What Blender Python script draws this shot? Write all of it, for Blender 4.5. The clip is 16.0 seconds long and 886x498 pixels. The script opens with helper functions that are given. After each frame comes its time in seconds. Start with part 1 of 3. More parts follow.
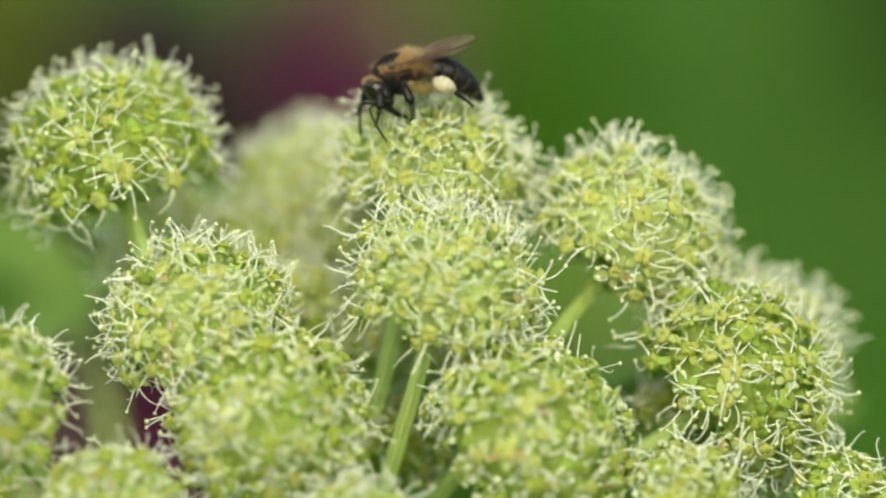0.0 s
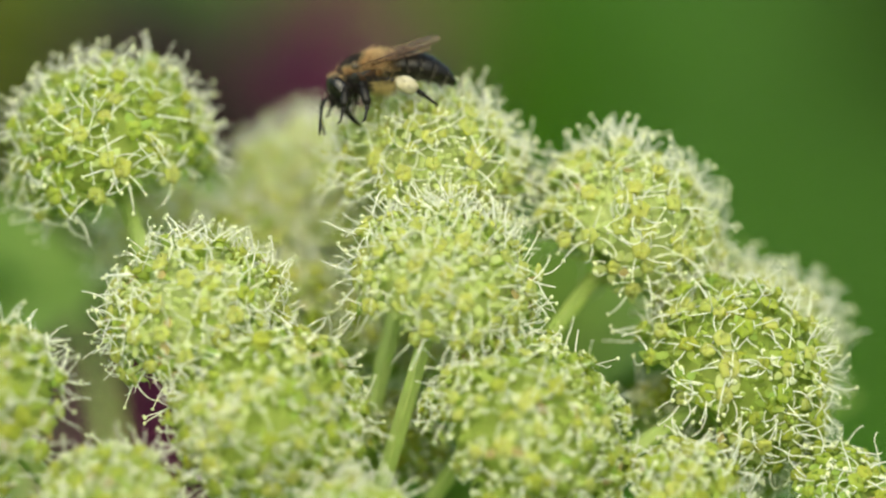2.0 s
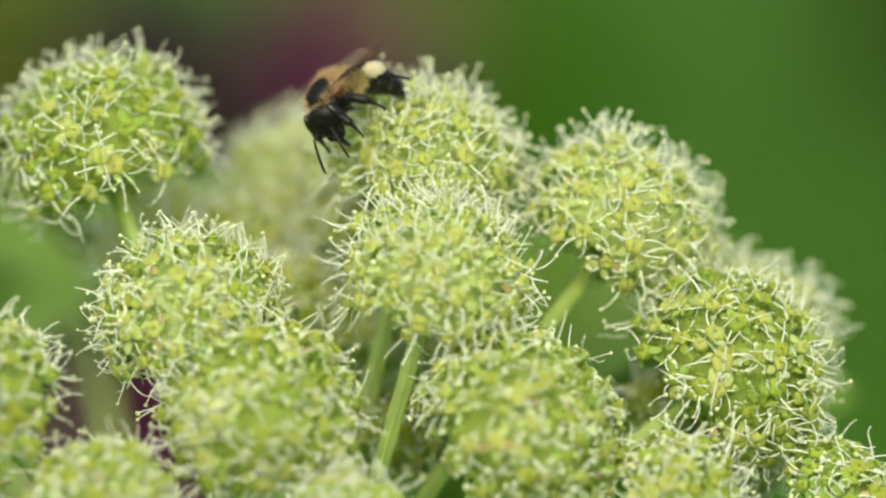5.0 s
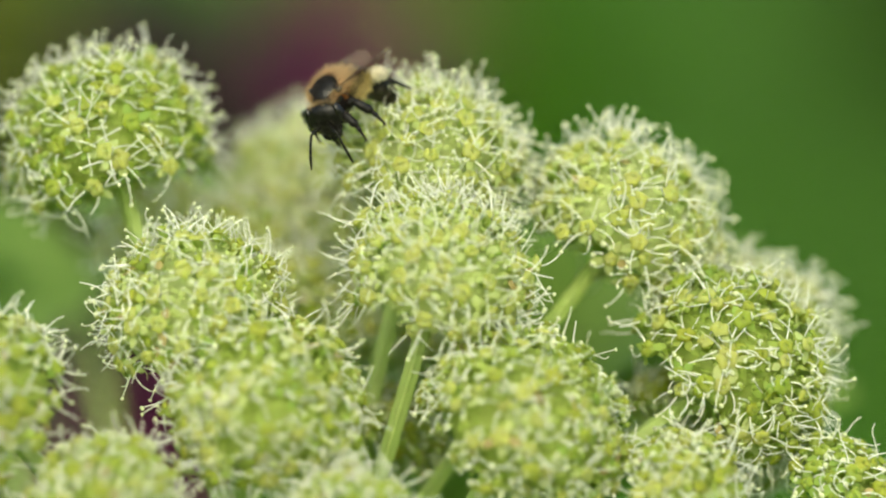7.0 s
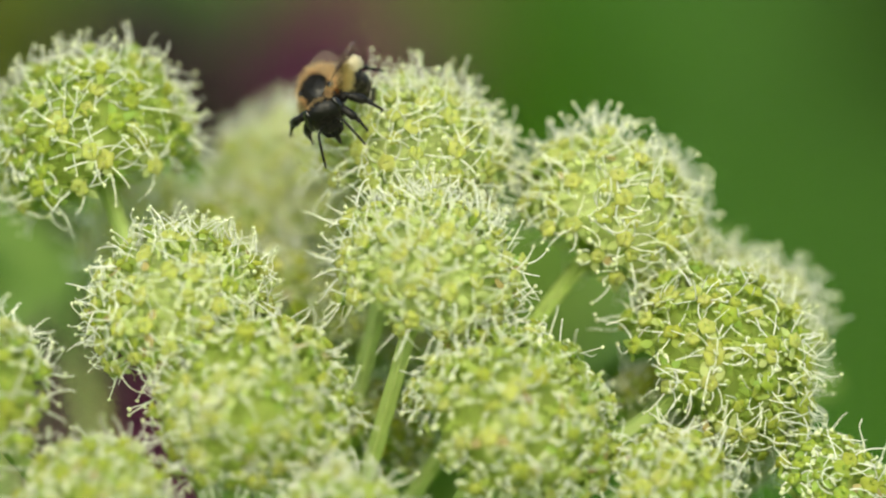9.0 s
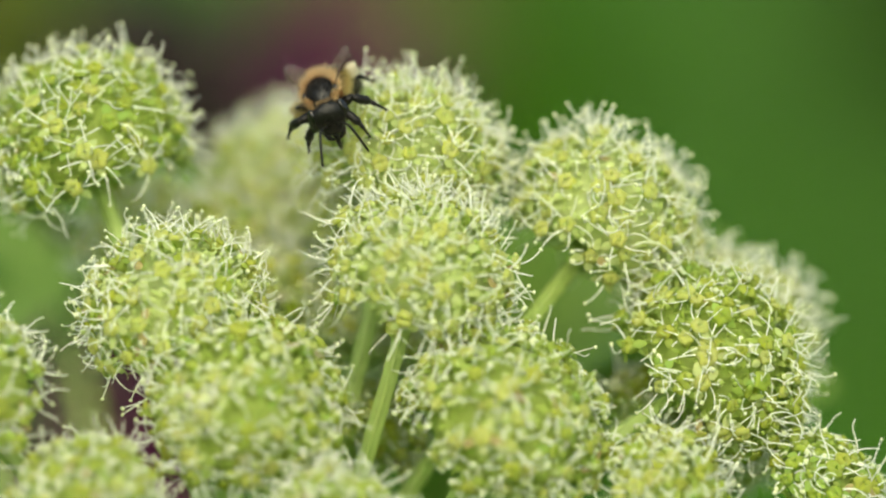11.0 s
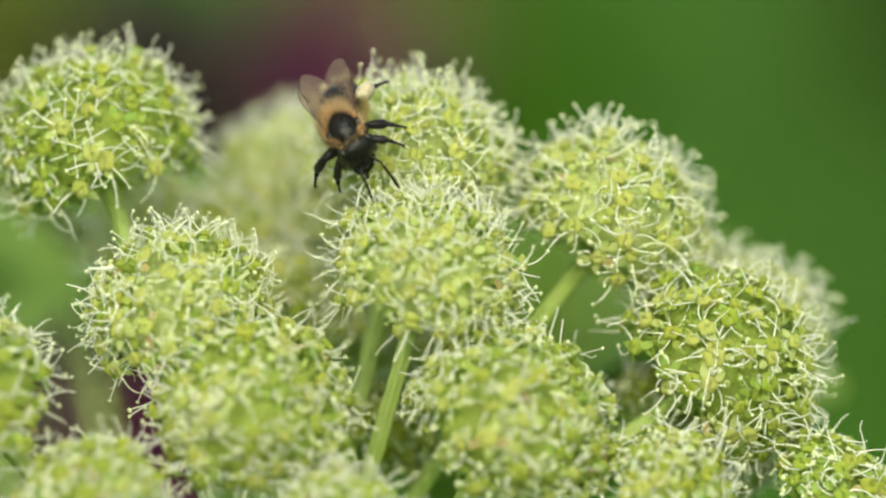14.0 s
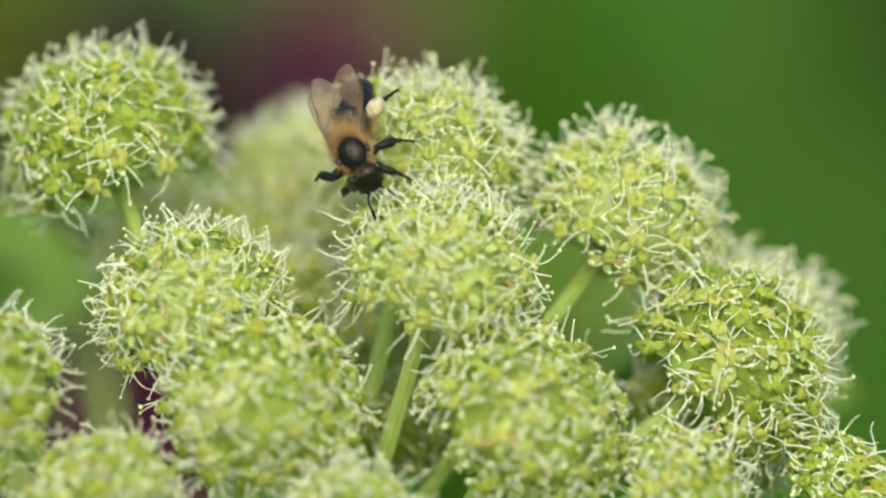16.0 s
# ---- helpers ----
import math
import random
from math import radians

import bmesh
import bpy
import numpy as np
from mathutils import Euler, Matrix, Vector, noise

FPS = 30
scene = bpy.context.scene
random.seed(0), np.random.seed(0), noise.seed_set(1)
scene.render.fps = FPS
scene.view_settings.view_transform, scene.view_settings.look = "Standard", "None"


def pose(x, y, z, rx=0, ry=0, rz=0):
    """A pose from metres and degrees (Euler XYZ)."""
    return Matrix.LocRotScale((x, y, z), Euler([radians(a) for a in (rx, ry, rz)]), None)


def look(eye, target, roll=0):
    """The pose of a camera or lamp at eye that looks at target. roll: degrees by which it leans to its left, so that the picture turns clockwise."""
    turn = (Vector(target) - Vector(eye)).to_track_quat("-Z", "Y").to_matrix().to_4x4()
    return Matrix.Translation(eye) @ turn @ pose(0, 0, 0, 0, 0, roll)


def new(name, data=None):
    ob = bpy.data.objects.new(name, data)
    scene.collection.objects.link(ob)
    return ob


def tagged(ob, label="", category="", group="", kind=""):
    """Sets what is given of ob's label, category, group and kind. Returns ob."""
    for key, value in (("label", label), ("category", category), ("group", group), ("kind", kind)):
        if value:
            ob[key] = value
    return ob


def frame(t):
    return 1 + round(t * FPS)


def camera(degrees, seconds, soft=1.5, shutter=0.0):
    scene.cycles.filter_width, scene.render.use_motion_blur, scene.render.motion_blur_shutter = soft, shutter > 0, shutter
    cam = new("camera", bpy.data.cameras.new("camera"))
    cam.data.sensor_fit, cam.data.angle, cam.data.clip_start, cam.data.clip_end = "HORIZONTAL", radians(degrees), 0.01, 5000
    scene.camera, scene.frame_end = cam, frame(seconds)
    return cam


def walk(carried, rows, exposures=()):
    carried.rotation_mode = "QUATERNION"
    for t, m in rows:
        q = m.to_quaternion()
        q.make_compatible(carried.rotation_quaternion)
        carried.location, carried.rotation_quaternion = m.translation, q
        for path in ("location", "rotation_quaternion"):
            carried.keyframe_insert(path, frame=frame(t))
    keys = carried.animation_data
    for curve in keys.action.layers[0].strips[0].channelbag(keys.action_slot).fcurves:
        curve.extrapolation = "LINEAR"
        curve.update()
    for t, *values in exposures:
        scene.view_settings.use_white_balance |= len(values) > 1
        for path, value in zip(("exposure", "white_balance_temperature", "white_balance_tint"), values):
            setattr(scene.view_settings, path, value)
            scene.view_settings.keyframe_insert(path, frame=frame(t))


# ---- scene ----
# ---------------------------------------------------------------- camera
# a long lens on a tripod, 0.55 m from the flower heads, looking 14 degrees down
cam = camera(9.56, 16.0, soft=2.2)
cam.data.dof.use_dof = True
cam.data.dof.focus_distance = 0.549
cam.data.dof.aperture_fstop = 7.2
EYE, AIM = (0.0, -0.53366, 1.38306), (0.0, 0.0, 1.25)
walk(cam, [(0.0, look(EYE, AIM)), (16.0, look(EYE, AIM))], exposures=[(0.0, 0.43, 7150, -8.5), (16.0, 0.43, 7150, -8.5)])

# ---------------------------------------------------------------- light
SUN_ELEVATION, SUN_AZIMUTH = 47.0, 180.0
world = bpy.data.worlds.new("sky")
scene.world = world
world.use_nodes = True
sky = world.node_tree.nodes.new("ShaderNodeTexSky")
sky.sky_type, sky.sun_disc = "NISHITA", False
sky.sun_elevation, sky.sun_rotation = radians(SUN_ELEVATION), radians(SUN_AZIMUTH)
sky.air_density, sky.dust_density = 1.0, 5.0
backdrop_light = world.node_tree.nodes["Background"]
backdrop_light.inputs["Strength"].default_value = 0.15
world.node_tree.links.new(sky.outputs[0], backdrop_light.inputs["Color"])

sun = new("sun", bpy.data.lights.new("sun", "SUN"))
sun.data.energy, sun.data.angle, sun.data.color = 0.75, radians(80), (1.0, 0.97, 0.92)
az, el = radians(SUN_AZIMUTH), radians(SUN_ELEVATION)
sun_way = Vector((math.sin(az) * math.cos(el), math.cos(az) * math.cos(el), math.sin(el)))
sun.matrix_world = look(sun_way * 10, (0, 0, 0))


# ---------------------------------------------------------------- materials
def material(name, colour, rough=0.5, vary=0.15, scale=900.0, bump=0.0, translucent=0.0, spec=0.5,
             second=None, object_random=0.0, soft=0.0):
    """A procedural surface: colour broken up at two sizes, a fine bump, some light let through thin parts."""
    m = bpy.data.materials.new(name)
    m.use_nodes = True
    n, l = m.node_tree.nodes, m.node_tree.links
    b, out = n["Principled BSDF"], n["Material Output"]
    geo = n.new("ShaderNodeTexCoord")
    fine, broad = n.new("ShaderNodeTexNoise"), n.new("ShaderNodeTexNoise")
    fine.inputs["Scale"].default_value, broad.inputs["Scale"].default_value = scale, scale / 7
    fine.inputs["Detail"].default_value = 4
    for t in (fine, broad):
        l.new(geo.outputs["Object"], t.inputs["Vector"])
    mix = n.new("ShaderNodeMix")
    mix.data_type = "RGBA"
    mix.inputs["A"].default_value = (*colour, 1)
    mix.inputs["B"].default_value = (*(second or [c * 0.55 for c in colour]), 1)
    ramp = n.new("ShaderNodeMapRange")
    ramp.inputs["From Min"].default_value, ramp.inputs["From Max"].default_value = 0.4, 0.7
    l.new(broad.outputs[0], ramp.inputs["Value"])
    l.new(ramp.outputs[0], mix.inputs["Factor"])
    hsv = n.new("ShaderNodeHueSaturation")
    l.new(mix.outputs["Result"], hsv.inputs["Color"])
    info = n.new("ShaderNodeObjectInfo")
    spread = n.new("ShaderNodeMapRange")
    spread.inputs["To Min"].default_value, spread.inputs["To Max"].default_value = 0.5 - object_random * 0.06, 0.5 + object_random * 0.06
    l.new(info.outputs["Random"], spread.inputs["Value"])
    l.new(spread.outputs[0], hsv.inputs["Hue"])
    value = n.new("ShaderNodeMapRange")
    value.inputs["To Min"].default_value, value.inputs["To Max"].default_value = 1 - vary, 1 + vary
    l.new(fine.outputs[0], value.inputs["Value"])
    l.new(value.outputs[0], hsv.inputs["Value"])
    l.new(hsv.outputs[0], b.inputs["Base Color"])
    b.inputs["Roughness"].default_value = rough
    b.inputs["Specular IOR Level"].default_value = spec
    if soft:
        b.inputs["Subsurface Weight"].default_value, b.inputs["Subsurface Scale"].default_value = 0.8, soft
        b.inputs["Subsurface Radius"].default_value = (1.0, 1.0, 0.5)
    if bump:
        bm = n.new("ShaderNodeBump")
        bm.inputs["Strength"].default_value, bm.inputs["Distance"].default_value = bump, 0.0002
        l.new(fine.outputs[0], bm.inputs["Height"])
        l.new(bm.outputs[0], b.inputs["Normal"])
    if translucent:
        tr, add = n.new("ShaderNodeBsdfTranslucent"), n.new("ShaderNodeMixShader")
        add.inputs[0].default_value = translucent
        l.new(hsv.outputs[0], tr.inputs["Color"])
        l.new(b.outputs[0], add.inputs[1])
        l.new(tr.outputs[0], add.inputs[2])
        l.new(add.outputs[0], out.inputs["Surface"])
    return m


FILAMENT = material("filament", (0.96, 0.97, 0.88), 0.3, 0.04, 700, 0, 0.2, second=(0.94, 0.96, 0.80))
ANTHER = material("anther", (0.84, 0.88, 0.60), 0.55, 0.15, 2500, 0.3, 0.2, second=(0.80, 0.85, 0.52))
NECTARY = material("nectary", (0.50, 0.58, 0.12), 0.85, 0.12, 1800, 0.15, 0.4, 0.12, second=(0.43, 0.51, 0.09), object_random=0.25, soft=0.0006)
PETAL = material("petal", (0.50, 0.64, 0.15), 0.6, 0.10, 900, 0.1, 0.5, 0.3, second=(0.46, 0.60, 0.13), object_random=0.3)
OVARY = material("ovary", (0.56, 0.68, 0.16), 0.5, 0.2, 1200, 0.3, 0.5, second=(0.49, 0.62, 0.13), object_random=0.5)
# paler copies of nectary, petal and bud: brighter light put into the colour
LIT_NECTARY = material("lit_nectary", (0.68, 0.72, 0.24), 0.85, 0.12, 1800, 0.15, 0.45, 0.1, second=(0.63, 0.68, 0.21), object_random=0.1, soft=0.0006)
LIT_PETAL = material("lit_petal", (0.77, 0.85, 0.38), 0.6, 0.12, 900, 0.1, 0.55, 0.3, second=(0.73, 0.82, 0.34), object_random=0.12)
LIT_BUD = material("lit_bud", (0.79, 0.87, 0.41), 0.6, 0.12, 900, 0.2, 0.55, 0.3, second=(0.75, 0.84, 0.36))
WITHER = material("withered_tip", (0.46, 0.38, 0.15), 0.6, 0.25, 1500, 0.2, 0.1)
PEDICEL = material("pedicel", (0.74, 0.85, 0.31), 0.5, 0.15, 700, 0.1, 0.55, second=(0.68, 0.81, 0.26))
BUD = material("green_bud", (0.56, 0.67, 0.18), 0.6, 0.12, 900, 0.2, 0.55, 0.3, second=(0.51, 0.63, 0.15))
RAY = material("ray_skin", (0.64, 0.78, 0.28), 0.42, 0.15, 500, 0.15, 0.3, second=(0.52, 0.69, 0.18))
LEAF = material("leaf_green", (0.27, 0.41, 0.09), 0.5, 0.2, 300, 0.1, 0.45, second=(0.19, 0.32, 0.06))
STEM = material("stem_skin", (0.20, 0.26, 0.08), 0.45, 0.2, 120, 0.2, 0.0, second=(0.16, 0.07, 0.09))


# ---------------------------------------------------------------- mesh building
class Shape:
    """Collects rings of points into one mesh; each piece names its material slot."""

    def __init__(self):
        self.points, self.faces, self.slots = [], [], []

    def rings(self, rings, slot=0, cap=True):
        start, sides = len(self.points), len(rings[0])
        for ring in rings:
            self.points.extend(ring)
        for r in range(len(rings) - 1):
            a, b = start + r * sides, start + (r + 1) * sides
            for s in range(sides):
                k = (s + 1) % sides
                self.faces.append((a + s, a + k, b + k, b + s))
                self.slots.append(slot)
        if cap:
            self.faces.append(tuple(range(start + sides - 1, start - 1, -1)))
            last = start + (len(rings) - 1) * sides
            self.faces.append(tuple(range(last, last + sides)))
            self.slots += [slot, slot]

    def tube(self, path, radii, sides=6, slot=0, ribs=0, depth=0.0):
        path = [Vector(p) for p in path]
        rings, side = [], None
        for i, p in enumerate(path):
            way = (path[min(i + 1, len(path) - 1)] - path[max(i - 1, 0)]).normalized()
            if side is None:
                side = way.orthogonal().normalized()
            side = (side - way * side.dot(way)).normalized()
            other = way.cross(side)
            ring = []
            for s in range(sides):
                a = 2 * math.pi * s / sides
                r = radii[i] * (1 + (depth * math.cos(ribs * a) if ribs else 0))
                ring.append(p + side * (r * math.cos(a)) + other * (r * math.sin(a)))
            rings.append(ring)
        self.rings(rings, slot)

    def blob(self, centre, radii, turn=None, sides=8, rows=5, slot=0, lumps=0.0, seed=0):
        rng, rings = random.Random(seed), []
        centre = Vector(centre)
        for r in range(rows + 1):
            lat = -math.pi / 2 + math.pi * min(max(r / rows, 0.03), 0.97)
            ring = []
            for s in range(sides):
                lon = 2 * math.pi * s / sides
                k = 1 + lumps * (rng.random() - 0.5)
                v = Vector((radii[0] * math.cos(lat) * math.cos(lon) * k, radii[1] * math.cos(lat) * math.sin(lon) * k, radii[2] * math.sin(lat) * k))
                ring.append(centre + (turn @ v if turn else v))
            rings.append(ring)
        self.rings(rings, slot)

    def sheet(self, grid, slot=0):
        start, wide = len(self.points), len(grid[0])
        for line in grid:
            self.points.extend(line)
        for r in range(len(grid) - 1):
            for c in range(wide - 1):
                a = start + r * wide + c
                self.faces.append((a, a + 1, a + wide + 1, a + wide))
                self.slots.append(slot)

    def mesh(self, name, mats, smooth=True):
        me = bpy.data.meshes.new(name)
        me.from_pydata([tuple(p) for p in self.points], [], self.faces)
        for m in mats:
            me.materials.append(m)
        me.polygons.foreach_set("material_index", self.slots)
        me.polygons.foreach_set("use_smooth", [smooth] * len(self.faces))
        me.update()
        return me


def part(name, shape, mats, parent, label="", m=None):
    """Links a Shape (or a finished mesh) as one mesh object under a thing or a part."""
    me = shape.mesh(name, mats) if isinstance(shape, Shape) else shape
    ob = new(name, me)
    ob.parent = parent
    if m is not None:
        ob.matrix_basis = m
    return tagged(ob, label)


def aim_z(way, spin=0.0):
    """The turn that points +z along way."""
    q = Vector((0, 0, 1)).rotation_difference(Vector(way).normalized())
    return q.to_matrix().to_4x4() @ Matrix.Rotation(spin, 4, "Z")


MM = 0.001
# ---------------------------------------------------------------- ground and garden behind
GRASS = material("meadow_grass", (0.054, 0.134, 0.016), 0.9, 0.35, 9.0, 0, 0, 0.0, second=(0.043, 0.112, 0.012))
lawn = Shape()
STEP = 40
xs = [-1500 + 3000 * i / STEP for i in range(STEP + 1)]
lawn.sheet([[Vector((x, y, 0)) for x in xs] for y in xs])
ground = new("ground", lawn.mesh("ground", [GRASS]))
tagged(ground, "green meadow grass far behind the flowers, out of focus", "lawn", kind="structure")


def leafy_plant(name, label, category, base, lean, height, spread, leaf, count, colour, second, stem_colour, seed, low=0.15):
    """An upright plant: a tapered stem with side shoots, and leaves on their ends."""
    rng = random.Random(seed)
    root = new(name)
    root.location = base
    tagged(root, label, category)
    skin = material(name + "_skin", stem_colour, 0.55, 0.2, 60, 0.1)
    blade = material(name + "_leaf", colour, 0.5, 0.25, 25, 0, 0.3, second=second)
    stem, top = Shape(), Vector((lean[0], lean[1], height))
    spine = [top * (i / 8) + Vector((0.012 * math.sin(i * 1.3), 0.01 * math.cos(i * 1.7), 0)) * (i > 0) for i in range(9)]
    stem.tube(spine, [0.011 - 0.001 * i for i in range(9)], 8)
    leaves = Shape()
    shoots = 26
    tips = []
    for i in range(shoots):
        f = low + (1 - low) * (i + 0.5) / shoots
        a = i * 2.4 + rng.uniform(-0.3, 0.3)
        start = top * f
        reach = spread * rng.uniform(0.6, 1.0) * (1.1 - 0.45 * f)
        end = start + Vector((math.cos(a) * reach, math.sin(a) * reach, reach * rng.uniform(0.2, 0.7)))
        stem.tube([start, (start + end) / 2 + Vector((0, 0, 0.1 * reach)), end], [0.004, 0.003, 0.0015], 5)
        tips.append((start, end))
    for i in range(count):
        s, e = tips[i % shoots]
        p = s.lerp(e, rng.uniform(0.35, 1.0)) + Vector([rng.gauss(0, leaf * 0.6) for _ in range(3)])
        turn = Euler((rng.uniform(-0.7, 0.7), rng.uniform(-0.5, 0.5), rng.uniform(0, 6.28))).to_matrix()
        k = leaf * rng.uniform(0.6, 1.25)
        leaves.sheet([[p + turn @ Vector((x * k * w, y * k, -0.22 * k * abs(x) - 0.25 * k * y * y)) for x in (-1, 0, 1)]
                      for y, w in ((-1, 0.05), (-0.5, 0.36), (0.1, 0.42), (0.6, 0.26), (1, 0.02))])
    part("stem", stem, [skin], root)
    part("leaves", leaves, [blade], root)
    return root


leafy_plant("purple_plant", "tall purple-leaved garden plant, blurred behind the flowers", "plant", (-0.660, 0.45, 0), (0.649, 0),
            1.18, 0.023, 0.011, 6600, (0.140, 0.018, 0.080), (0.105, 0.015, 0.060), (0.10, 0.03, 0.05), 3, 0.5)
leafy_plant("dark_green_plant", "dark green leafy plant behind the flowers", "plant", (0.010, 1.5, 0), (0.01, 0), 0.985, 0.045, 0.02, 900,
            (0.085, 0.25, 0.004), (0.070, 0.205, 0.004), (0.05, 0.07, 0.02), 5, 0.85)
leafy_plant("yellow_green_plant", "yellow-green leafy plant behind the flowers", "plant", (-0.152, 1.2, 0), (0.0, 0), 1.05, 0.032, 0.016, 500,
            (0.17, 0.20, 0.02), (0.11, 0.15, 0.015), (0.08, 0.12, 0.03), 7, 0.93)
leafy_plant("olive_plant", "olive-brown seeding plant behind the flowers", "plant", (-0.023, 1.25, 0), (0.0, 0), 1.07, 0.026, 0.014, 500,
            (0.36, 0.34, 0.15), (0.28, 0.27, 0.11), (0.08, 0.08, 0.03), 11, 0.94)
leafy_plant("shady_green_plant", "dark green leafy plant behind the flowers", "plant", (0.40, 1.3, 0), (-0.23, 0), 1.045, 0.04, 0.02, 500,
            (0.060, 0.145, 0.012), (0.050, 0.125, 0.010), (0.05, 0.07, 0.02), 9, 0.955)
leafy_plant("dark_olive_plant", "dark olive-brown leaved plant, blurred behind the flowers", "plant", (-0.303, 0.42, 0), (0.252, 0),
            1.185, 0.013, 0.009, 420, (0.036, 0.025, 0.018), (0.030, 0.021, 0.015), (0.06, 0.05, 0.03), 13, 0.972)

# blades of the meadow where it comes into view
blade_green = material("grass_blade", (0.105, 0.25, 0.027), 0.6, 0.3, 4.0, 0, 0.35, second=(0.08, 0.20, 0.022))
rng = random.Random(77)
turf = Shape()
for i in range(9000):
    p = Vector((rng.gauss(0, 0.9), 5.6 + rng.gauss(0, 1.3), 0))
    a, h = rng.uniform(0, 6.28), rng.uniform(0.05, 0.12)
    out = Vector((math.cos(a), math.sin(a), 0))
    side = Vector((-out.y, out.x, 0)) * 0.004
    turf.sheet([[p - side, p + side], [p - side * 0.8 + out * 0.2 * h + Vector((0, 0, h * 0.6)), p + side * 0.8 + out * 0.2 * h + Vector((0, 0, h * 0.6))],
                [p - side * 0.1 + out * 0.6 * h + Vector((0, 0, h)), p + side * 0.1 + out * 0.6 * h + Vector((0, 0, h))]])
tagged(new("meadow_grass", turf.mesh("meadow_grass", [blade_green])), "green meadow grass blades far out of focus", "grass", kind="stuff")
# ---------------------------------------------------------------- the flowering umbel
def stamen(shape, start, out, rise, length, bow, hook, anther, rng, slots, round_tip=(0.16, 0.23)):
    """A white filament that springs from the floret's rim, bows and hooks at its tip; often with a round anther."""
    up = Vector((0, 0, 1))
    p, way, pts = Vector(start), (Vector(out) + up * rise).normalized(), []
    bend = way.cross(up).normalized()
    side = rng.uniform(-0.22, 0.22)
    steps = 7
    for i in range(steps + 1):
        pts.append(p.copy())
        turn = Matrix.Rotation(bow / steps + (hook * 0.42 if i > 4 else 0), 3, bend) @ Matrix.Rotation(side, 3, up)
        way = turn @ way
        p = p + way * (length / steps)
    thick = rng.uniform(0.057, 0.083) * MM
    shape.tube(pts, [thick * (1.2 - 0.07 * i) for i in range(steps + 1)], 6, slots[0])
    if anther:
        r = rng.uniform(*round_tip) * MM
        shape.blob(pts[-1], (r, r * 1.25, r * 0.85), aim_z(way).to_3x3(), 8, 6, slots[1])


